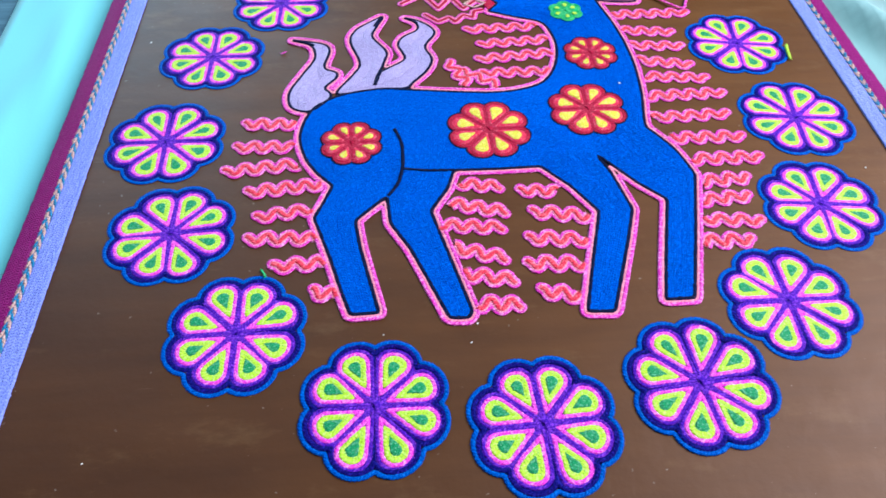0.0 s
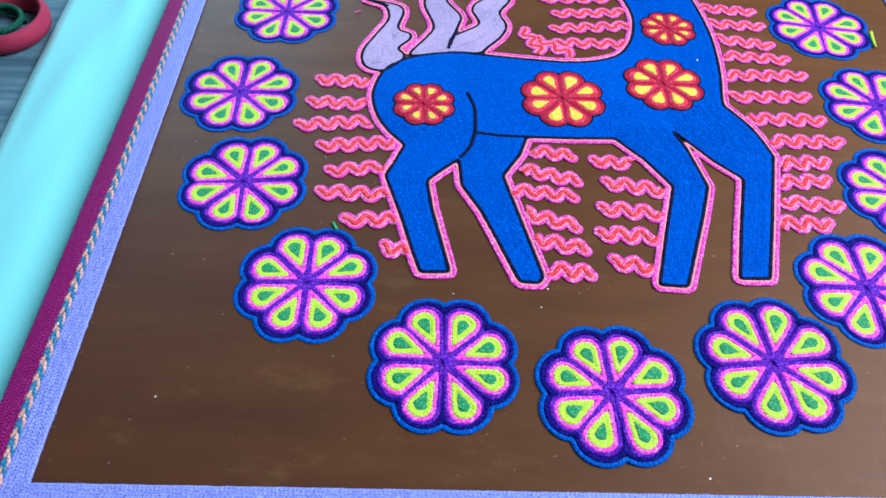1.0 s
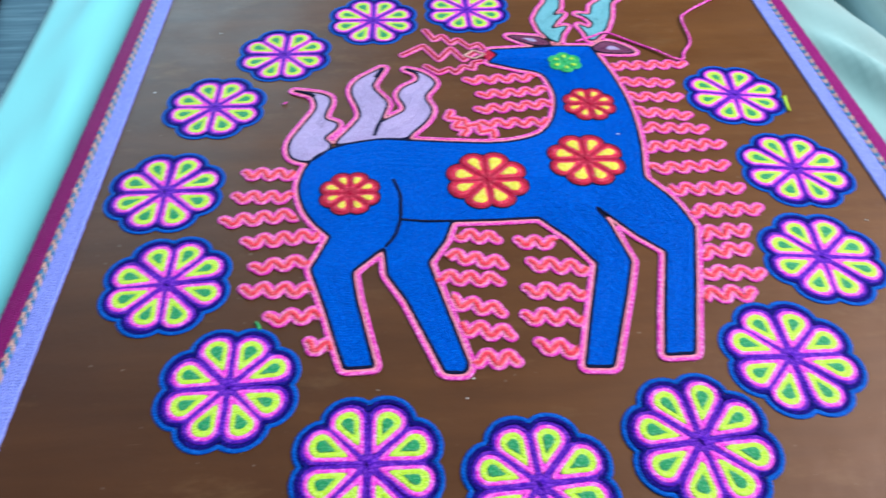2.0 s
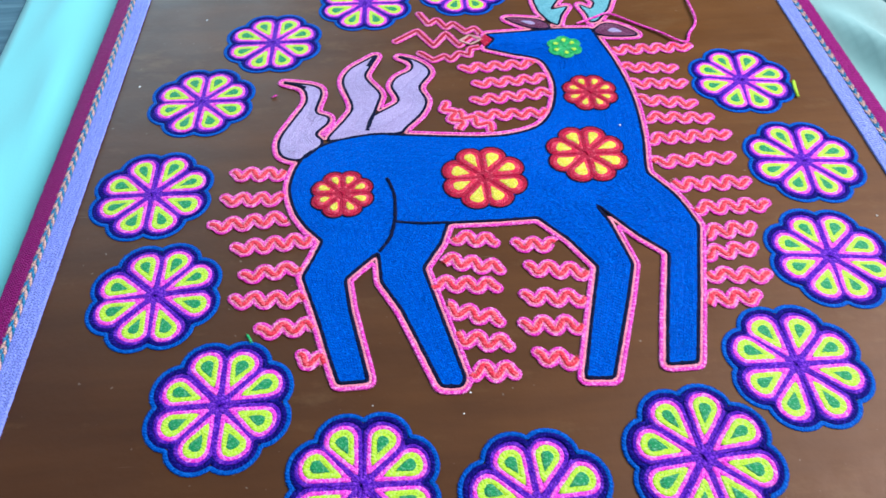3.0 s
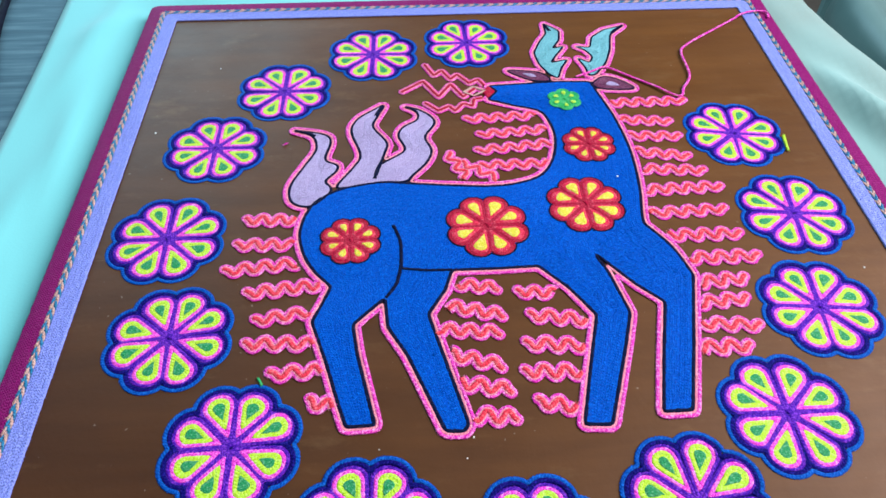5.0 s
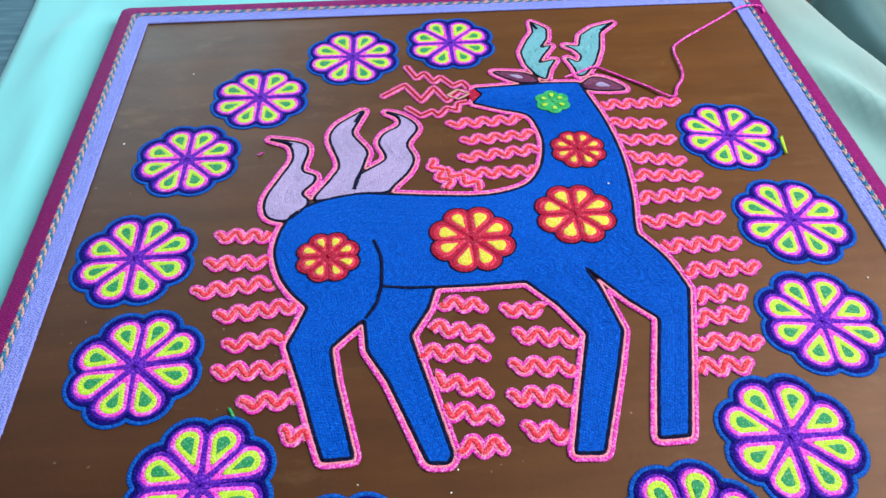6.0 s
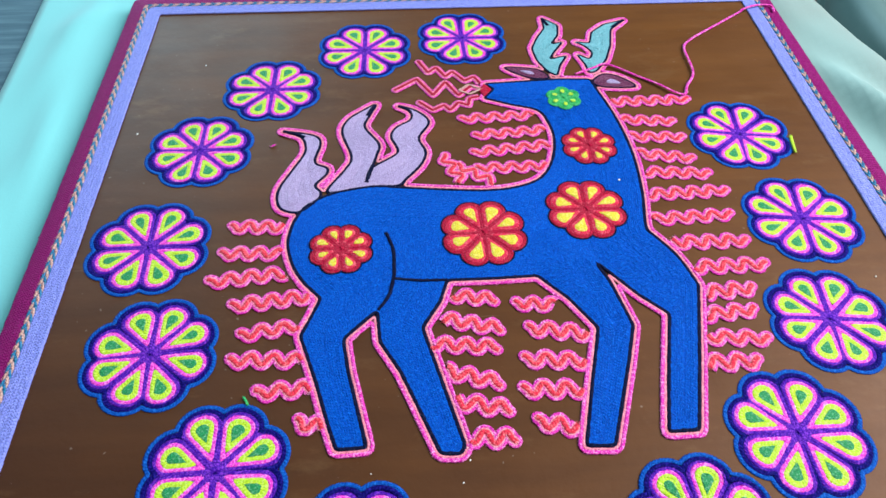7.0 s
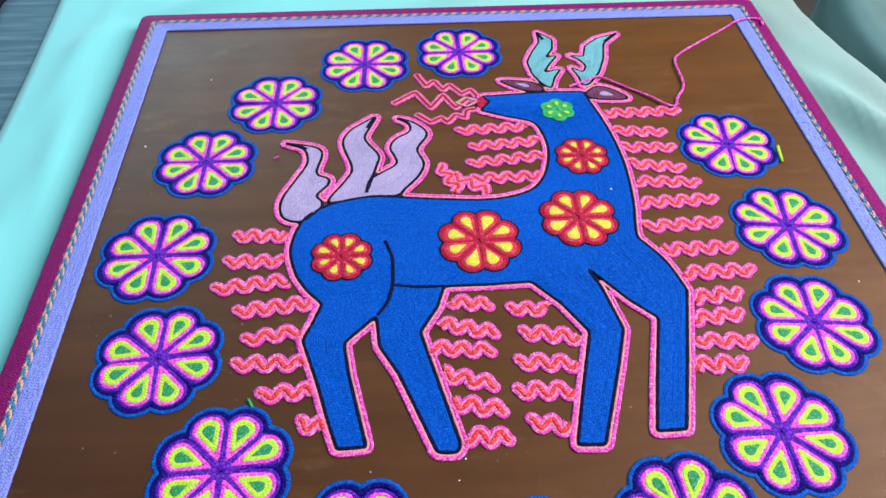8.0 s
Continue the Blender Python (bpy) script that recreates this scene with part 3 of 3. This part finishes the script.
FORE_LEG = [(77.1, 112), (67.6, 80.6), (56.3, 80.5), (61.4, 100), (70.4, 131.9), (60.1, 141.9), (44.8, 161.6)]
SECOND_LEG = [(49.4, 149.5), (54.1, 127.1), (48.6, 111), (35.5, 76.2), (25.1, 76.8), (32.2, 101.7), (39.6, 126.5), (30.4, 141.5), (18.8, 154.4)]
THIRD_LEG = [(-0.1, 153.8), (-20, 154), (-23.6, 143), (-31.5, 130.5), (-26.3, 110.2), (-18.4, 79.3), (-20.1, 76.4), (-27.3, 76.8), (-34.8, 95.9), (-40.9, 111), (-48.6, 124.6), (-49.7, 140)]
HIND_LEG = [(-63.2, 126.8), (-61, 112.2), (-53.7, 80.6), (-64.5, 80.3), (-68, 90.8), (-73, 107.8), (-80.3, 129.1), (-76.8, 137.3), (-73.1, 147.2)]
RUMP = [(-80.3, 155.2), (-85.8, 164.9), (-89.1, 178.2), (-87.6, 190.2)]


def bend(points, step=1.5):
    return list(spline(points, step))


def outline_of_deer():
    """The figure's outline: smooth back, neck and rump, straight-sided legs."""
    line = bend(BACK) + [np.array(p) for p in HEAD] + bend(NAPE)
    line += [np.array(p) for p in FORE_LEG + SECOND_LEG + THIRD_LEG + HIND_LEG] + bend(RUMP)
    return even(np.array(line), 1.2, True)


PLUME = [(-97.4, 253.5), (-81.6, 249.6), (-77.8, 243.3), (-80, 229.9), (-73.8, 225.5), (-73.9, 221), (-79.1, 213.8), (-76.2, 209.4), (-76.8, 204.9), (-84.9, 196.8), (-93.3, 198.7), (-96.2, 205.2), (-95.5, 213.1), (-90.1, 225.5), (-85.4, 236), (-85.3, 242.8), (-88.3, 249.1)]
PLUMES = [(-73.2, 210), (-65.3, 223.4), (-62.1, 232.7), (-67.2, 251.1), (-64.2, 261.4), (-56.4, 268.6), (-50, 273), (-53.6, 263.2), (-55.7, 254.6), (-48.6, 241.8), (-49.5, 234.2), (-54.1, 217.2), (-52.1, 224.3), (-40, 233.7), (-39.9, 239.6), (-42.4, 246.8), (-39.6, 253.8), (-31.9, 259.8), (-32.3, 266.4), (-38.6, 271), (-29.5, 267.2), (-22.6, 257.5), (-28.3, 245.2), (-25.3, 234.6), (-28.3, 225.2), (-35.4, 216.2), (-39.4, 211.7), (-52.1, 211.6), (-68.5, 208.6)]
ANTLER_A = [(50.6, 351.3), (59.1, 342.8), (57.4, 332.5), (51.8, 323.3), (59.4, 325.9), (53, 316.4), (48.7, 308.7), (59.4, 312.1), (54.2, 303.5), (50.8, 293.4), (46.2, 297.4), (41.6, 307.9), (40.3, 319.8), (45, 330.7), (50.6, 340.1)]
ANTLER_B = [(100.7, 347.1), (90.2, 337.1), (86.6, 320.6), (81.3, 307.2), (73.3, 296.1), (68.9, 295.2), (68.7, 302.8), (65.4, 313.5), (72, 307.6), (75, 314.2), (71.6, 321.2), (65.9, 325.6), (75.1, 323.4), (78.1, 334.6), (87.2, 342.7)]
EAR_A = [(22.2, 302.3), (30.8, 301.9), (41.3, 299.2), (45.9, 291.6), (35.6, 292.1), (27.2, 297.2)]
EAR_B = [(69.7, 287.8), (76.8, 293.8), (85.4, 290.7), (92.5, 282), (78.8, 281.7), (70.9, 284.1)]


def pointed(points):
    """A closed line that keeps its corners, softened a little."""
    p = even(np.array(points, float), 0.8, True)
    for _ in range(3):
        p = (np.roll(p, 1, 0) + 2 * p + np.roll(p, -1, 0)) / 4
    return p


def sharp(points):
    """A closed line that bows gently through its corners."""
    return even(spline(points, 0.8, True), 0.8, True)


figure = thing("deer_figure", PRESSED, "royal blue yarn deer-shaped figure with black outline on the board", "yarn figure")
LOW, HIGH, GRID = (-112.0, 62.0), (112.0, 366.0), 0.7
shapes = {}
for key, line in (("body", outline_of_deer()), ("plume", sharp(PLUME)), ("plumes", sharp(PLUMES)), ("antler_a", pointed(ANTLER_A)), ("antler_b", pointed(ANTLER_B)), ("ear_a", sharp(EAR_A)), ("ear_b", sharp(EAR_B))):
    shapes[key] = (line, distance_field(line, LOW, HIGH, GRID))


def shape_part(key, name, colour, label, first=-1.35, line_r=0.82):
    line, field = shapes[key]
    ob = part(name, pad(even(line, 1.6, True), 1.05), YARN[colour], figure, label)
    part("filling", filling(field, first, 0.95, 0.78, 0.66, 13.0), YARN[colour], ob)
    part("black_outline", joined(ring_strands(field, -0.1, line_r, 0.85)), YARN["black"], ob)
    return ob


body = shape_part("body", "body", "blue", "royal blue yarn body")
shape_part("plume", "tail_plume", "lilac", "pale lilac tail plume", -1.3, 0.75)
shape_part("plumes", "tail_plume", "lilac", "pale lilac double tail plume", -1.3, 0.75)
shape_part("antler_a", "antler", "aqua", "pale aqua antler", -1.2, 0.65)
shape_part("antler_b", "antler", "aqua", "pale aqua antler", -1.2, 0.65)
for key in ("ear_a", "ear_b"):
    ear = shape_part(key, "ear", "plum", "plum ear with pale centre", -1.0, 0.6)
    line = shapes[key][0]
    mid = line.mean(0)
    part("ear_centre", cushion(mid + (line - mid) * 0.34, 1.7), YARN["lilac"], ear)
whole = np.min([f[0] for _, f in shapes.values()], axis=0), LOW, GRID
part("pale_outline", joined(ring_strands(whole, 1.2, 0.62, 0.6, fuzz=5.0, ply=0.1)), YARN["pale_pink"], figure, "pale pink inner contour")
part("pink_outline", joined(ring_strands(whole, 2.35, 0.82, 0.65, fuzz=9.0, ply=0.11)), YARN["pink"], figure, "hot pink outer contour")
part("thigh_line", strand(spline([(-45.6, 182), (-42.6, 172.3), (-42.3, 162.5), (-42.7, 156.2), (-44.8, 147.1), (-49.2, 140)], 1.0), 0.75, 1.3), YARN["black"], figure)
part("belly_line", strand(spline([(-42.2, 155.9), (-31.1, 154.3), (-20, 154)], 1.0), 0.7, 1.3), YARN["black"], figure)
for tip in ([(-51.6, 226.0), (-53.0, 221.0), (-54.6, 214.5)], [(-97.0, 253.3), (-91.5, 251.6), (-86.0, 248.4)], [(-50.4, 272.4), (-52.6, 268.4), (-54.4, 263.8)],
            [(-38.2, 270.8), (-34.6, 269.2), (-31.6, 265.6)], [(50.8, 350.6), (52.0, 346.6), (53.4, 342.6)], [(100.2, 346.8), (96.0, 343.4), (91.6, 339.0)]):
    part("black_tip", strand(spline(tip, 0.8), 1.0, 1.15), YARN["black"], figure)
part("muzzle", cushion(even(np.array([(9.3, 288.1), (5.2, 282.7), (8.1, 276.6), (12.9, 282.8)]), 0.7, True), 1.8), YARN["crimson"], figure, "dark red muzzle tip")

part("muzzle_diamond", strand(even(np.array([(7.0, 283.0), (0.5, 287.5), (-5.0, 282.5), (0.5, 279.0)]), 0.8, True), 0.6, 1.5, True), YARN["peach"], figure, "small peach diamond")
REDS = [("crimson", 0.62), ("red", 0.62)]
for (x, y), size, turn, seed in (((-0.0655, 0.1736), 14.8, 24, 11), ((-0.0017, 0.1798), 20.2, 24, 12), ((0.0472, 0.1918), 19.4, 22, 13), ((0.0572, 0.2352), 14.5, 20, 14)):
    flower(pose(x, y, 0.0006, 0, 0, turn) @ PRESSED, "red_yarn_flower", size, 8, [("black", 0.4), ("crimson", 0.5)], REDS, "yellow",
           "crimson", "red yarn flower with yellow petal cores on the blue figure", "flowers on the figure", seed)
flower(pose(0.0508, 0.2732, 0.0008, 0, 0, 30) @ PRESSED, "green_yarn_flower", 9.6, 6, [("bright_green", 0.6)], [("bright_green", 0.6), ("bright_green", 0.5)], "lime", "bright_green",
       "bright green yarn flower with lime dots on the figure", "flowers on the figure", 15)


# ---- wavy strokes ----
def wave_line(a, b, turns, size, phase):
    a, b = np.array(a, float), np.array(b, float)
    way = b - a
    across = np.array([-way[1], way[0]]) / np.linalg.norm(way)
    u = np.linspace(0, 1, max(12, int(np.linalg.norm(way) / 0.7)))
    return a + u[:, None] * way + across * (size * np.sin(2 * math.pi * turns * u + phase) * np.clip(u * 8, 0.55, 1))[:, None]


def wavy_stroke(line, core, edge, label, name="wavy_yarn_stroke", group="wavy strokes round the figure", core_r=1.05, edge_r=0.82, gap=1.95):
    """A short wave: a coral strand with a pink strand looped round its free end."""
    mid = line.mean(0)
    ob = thing(name, pose(mid[0] / 1000, mid[1] / 1000, 0) @ PRESSED, label, "yarn stroke", group)
    q = line - mid
    tang = np.gradient(q, axis=0)
    tang /= np.linalg.norm(tang, axis=1, keepdims=True)
    across = np.stack([-tang[:, 1], tang[:, 0]], 1)

    def looped(off):
        tip = [q[0] + off * (-math.sin(a) * tang[0] * 0.9 + math.cos(a) * across[0]) for a in np.linspace(0.2, math.pi - 0.2, 7)]
        loop = np.vstack([(q + off * across)[::-1], tip, q - off * across])
        return even(loop + np.random.standard_normal(loop.shape) * 0.06, 0.9, False)

    part("pink_edge", strand(looped(gap), edge_r, None, fuzz=10.0, ply=0.10), YARN[edge], ob)
    part("pale_edge", strand(looped(gap * 0.62), 0.5, 0.72, fuzz=8.0, ply=0.08), YARN["pale_pink"], ob, "pale pink inner strand")
    part("coral_core", strand(even(np.vstack([q[:1] - tang[:1] * 0.7, q]), 0.8, False), core_r, 0.85, fuzz=8.0, ply=0.10), YARN[core], ob)
    return ob


LEFT = [(-114.8, 189.2), (-89.5, 187.8), (-117.4, 173.7), (-88.9, 172.5), (-120.7, 158.3), (-86.8, 161.8), (-109.4, 145.4), (-75.8, 148.9), (-104.2, 131), (-79, 134.6), (-106.8, 119.4), (-76.5, 118.2), (-95.2, 104.7), (-72.5, 105.8), (-79, 91.9), (-67.5, 88.9)]
UNDER = [(-0.8, 142.9), (-20.5, 146.4), (-0, 128.4), (-24.9, 134.9), (-2.4, 119.8), (-30.4, 123), (-2.9, 103.8), (-25.6, 110.9), (-0.7, 92.7), (-22.7, 97.6), (-0.1, 81.1), (-18.5, 82.9)]
BETWEEN = [(7.7, 140.6), (26.2, 138.7), (11.3, 128.1), (37.1, 123.8), (7.7, 113.9), (34.1, 111.3), (5.6, 100.8), (30.6, 99.3), (9, 87.4), (25.7, 83.5)]
BREAST = [(117.9, 269.7), (73.9, 269.4), (105, 252.1), (76, 254.9), (106.8, 239.7), (77.8, 241.1), (107.2, 223.6), (78.5, 228.9), (112.1, 212.6), (78.7, 215.5), (116.9, 200.8), (76.6, 199.9), (114.1, 185.5), (74.5, 184), (116, 169.4), (80.1, 169.7), (119.8, 155.5), (85.3, 155.5), (109.5, 143.1), (86.2, 141.4), (106.4, 132.2), (82.9, 130.3), (107.1, 117.9), (80.5, 120), (99.5, 108.1), (76.8, 108.1)]
THROAT = [(-5.6, 259), (34.9, 261.2), (0.5, 245.9), (39.1, 248.9), (-1.5, 233), (40, 237.7), (-0.6, 221.7), (36.2, 221.8), (-16.7, 231.6), (-7.8, 210.9), (-10.1, 224.2), (8.9, 210)]
for strokes, start in ((LEFT, 1.9), (UNDER, -1.2), (BETWEEN, 1.9), (BREAST, 1.9), (THROAT, 1.9)):
    for a, b in zip(strokes[::2], strokes[1::2]):
        length = math.dist(a, b)
        b = tuple(q + (p - q) * 2.4 / length for p, q in zip(a, b))
        wavy_stroke(wave_line(a, b, length / random.uniform(8.9, 9.8), random.uniform(2.1, 2.5), start + random.uniform(-0.35, 0.35) + (math.pi if a[0] > b[0] else 0)),
                    "coral", "pink", "coral yarn wave edged with hot pink on the board")

for points in ([(-25.9, 310), (-21.1, 299.5), (-16.3, 304.1), (-11.7, 295.4), (-7.5, 299.9), (-1.3, 291.2), (4.1, 294.6), (7.1, 288.7)], [(-39.6, 284.9), (-27.5, 294), (-19.3, 279.4), (-12, 290.7), (-5.5, 278.7), (1.8, 286.4), (7.2, 283.6)], [(-26.8, 273.8), (-20, 266.8), (-13.9, 270.8), (-10.8, 266.3), (-6, 272.8), (-0.9, 270.1), (0.2, 276), (5.3, 277.2)]):
    wavy_stroke(even(np.array(points), 0.8, False), "crimson", "pink", "dark red zigzag yarn stroke edged with pink by the muzzle", "zigzag_yarn_stroke", "strokes by the muzzle", 0.9, 0.7, 1.65)

# ---- loose yarn and lint ----
LOOSE = [(61.1, 294), (71.9, 298.8), (79.8, 301.7), (90.8, 294.2), (104.4, 283), (112, 275), (117.3, 273.2), (120.8, 280.7), (127.5, 292.4), (128.8, 314.5), (134.1, 323), (149.8, 334.3), (173.3, 350.9), (186.5, 356.8), (195.6, 356.4), (195.1, 349.9)]
trail = spline(LOOSE, 1.0)
lift = 0.9 + 0.5 * np.sin(np.linspace(0, 5 * math.pi, len(trail))) ** 2
lift[int(len(trail) * 0.86):] += 1.0
tagged(part("loose_yarn", strand(np.c_[trail, lift], 0.75), YARN["pink"]), "loose hot pink yarn end trailing over the board border", "yarn")
tagged(part("yarn_scrap", strand(np.array([(162.3, 236.8, 0.9), (161.4, 232.0, 0.8), (160.2, 225.1, 0.9)]), 0.8), YARN["lime"]), "short lime yarn scrap beside a flower", "yarn scrap")
tagged(part("yarn_scrap", strand(np.array([(-99.6, 103.0, 0.7), (-98.4, 101.2, 0.8), (-97.8, 99.6, 0.7)]), 0.55), YARN["bright_green"]), "tiny green yarn scrap on the board", "yarn scrap")
tagged(part("yarn_scrap", strand(np.array([(-102.6, 242.0, 0.6), (-101.2, 243.0, 0.6), (-100.4, 243.4, 0.6)]), 0.5), YARN["pink"]), "tiny pink yarn scrap on the board", "yarn scrap")


def lint(at, size, z=0.0):
    bm = bmesh.new()
    bmesh.ops.create_icosphere(bm, subdivisions=2, radius=size, matrix=Matrix.Diagonal((1.0, 0.7, 0.5, 1)))
    for v in bm.verts:
        v.co *= 1 + 0.35 * noise.noise(v.co * 1800 + Vector((at[0], at[1], 0)))
    ob = part("lint", bm, DUST)
    ob.matrix_basis = pose(at[0] / 1000, at[1] / 1000, z + size * 0.4, 0, 0, at[0] * 7)
    tagged(ob, "tiny white lint speck on the waxed board", "lint", "lint specks")


for at, size, z in (((-170.8, 255.5), 0.0008, 0), ((165.2, 146.3), 0.0007, 0), ((66.8, 209.7), 0.0009, 0.0009), ((-145.0, 312.4), 0.0006, 0), ((-17.0, 74.0), 0.0006, 0),
                    ((28.0, 4.0), 0.0006, 0), ((-52.0, 71.0), 0.0004, 0), ((-20.0, 66.0), 0.0005, 0), ((120.0, 276.0), 0.0006, 0), ((-150.0, 28.0), 0.0005, 0)):
    lint(at, size * 0.72, z)

# ---- small things beside the cloth ----
hoop = thing("plastic_hoop", pose(-0.2815, 0.2345, TOP) @ Matrix.Scale(0.64, 4), "red plastic hoop with green inside on the grey table", "hoop", "red hoops")
profile = [(26, 1), (30, 0), (34, 3), (35.5, 9), (34.5, 15), (32, 17.5), (29.5, 16), (28.5, 9), (27, 3)]
verts, faces, count = [], [], 48
for k in range(count):
    a = 2 * math.pi * k / count
    for r, z in profile:
        verts.append((r * math.cos(a) / 1000, r * math.sin(a) / 1000, z / 1000))
m = len(profile)
for k in range(count):
    for i in range(m):
        faces.append((k * m + i, ((k + 1) % count) * m + i, ((k + 1) % count) * m + (i + 1) % m, k * m + (i + 1) % m))
part("ring", (verts, faces, None), RED, hoop)
coil = [(18 * math.cos(a) - 6, 16 * math.sin(a) + 4, 3 + 0.9 * a) for a in np.linspace(0.4, 11, 90)]
part("green_yarn_coil", strand(np.array(coil), 2.4, flat=1.0), YARN["dark_green"], hoop, "dark green yarn coil")
copy_thing(hoop, pose(-0.3135, 0.268, TOP, 0, 0, 70))
cord = spline([(-293, 256, -9), (-283, 266, -9), (-278, 285, -9), (-281, 315, -9), (-296, 365, -9), (-306, 420, -9), (-302, 445, -9), (-335, 480, -9)], 3.0)
tagged(part("black_cord", strand(cord, 2.6, flat=1.0, wobble=0.01), CORD), "thick black cord lying on the grey table", "cord")
pale = spline([(-300, 274, -10), (-301, 300, -10), (-309, 350, -10), (-335, 420, -10)], 3.0)
tagged(part("white_string", strand(pale, 1.0, flat=1.0), YARN["white"]), "thin white string lying on the grey table", "string")
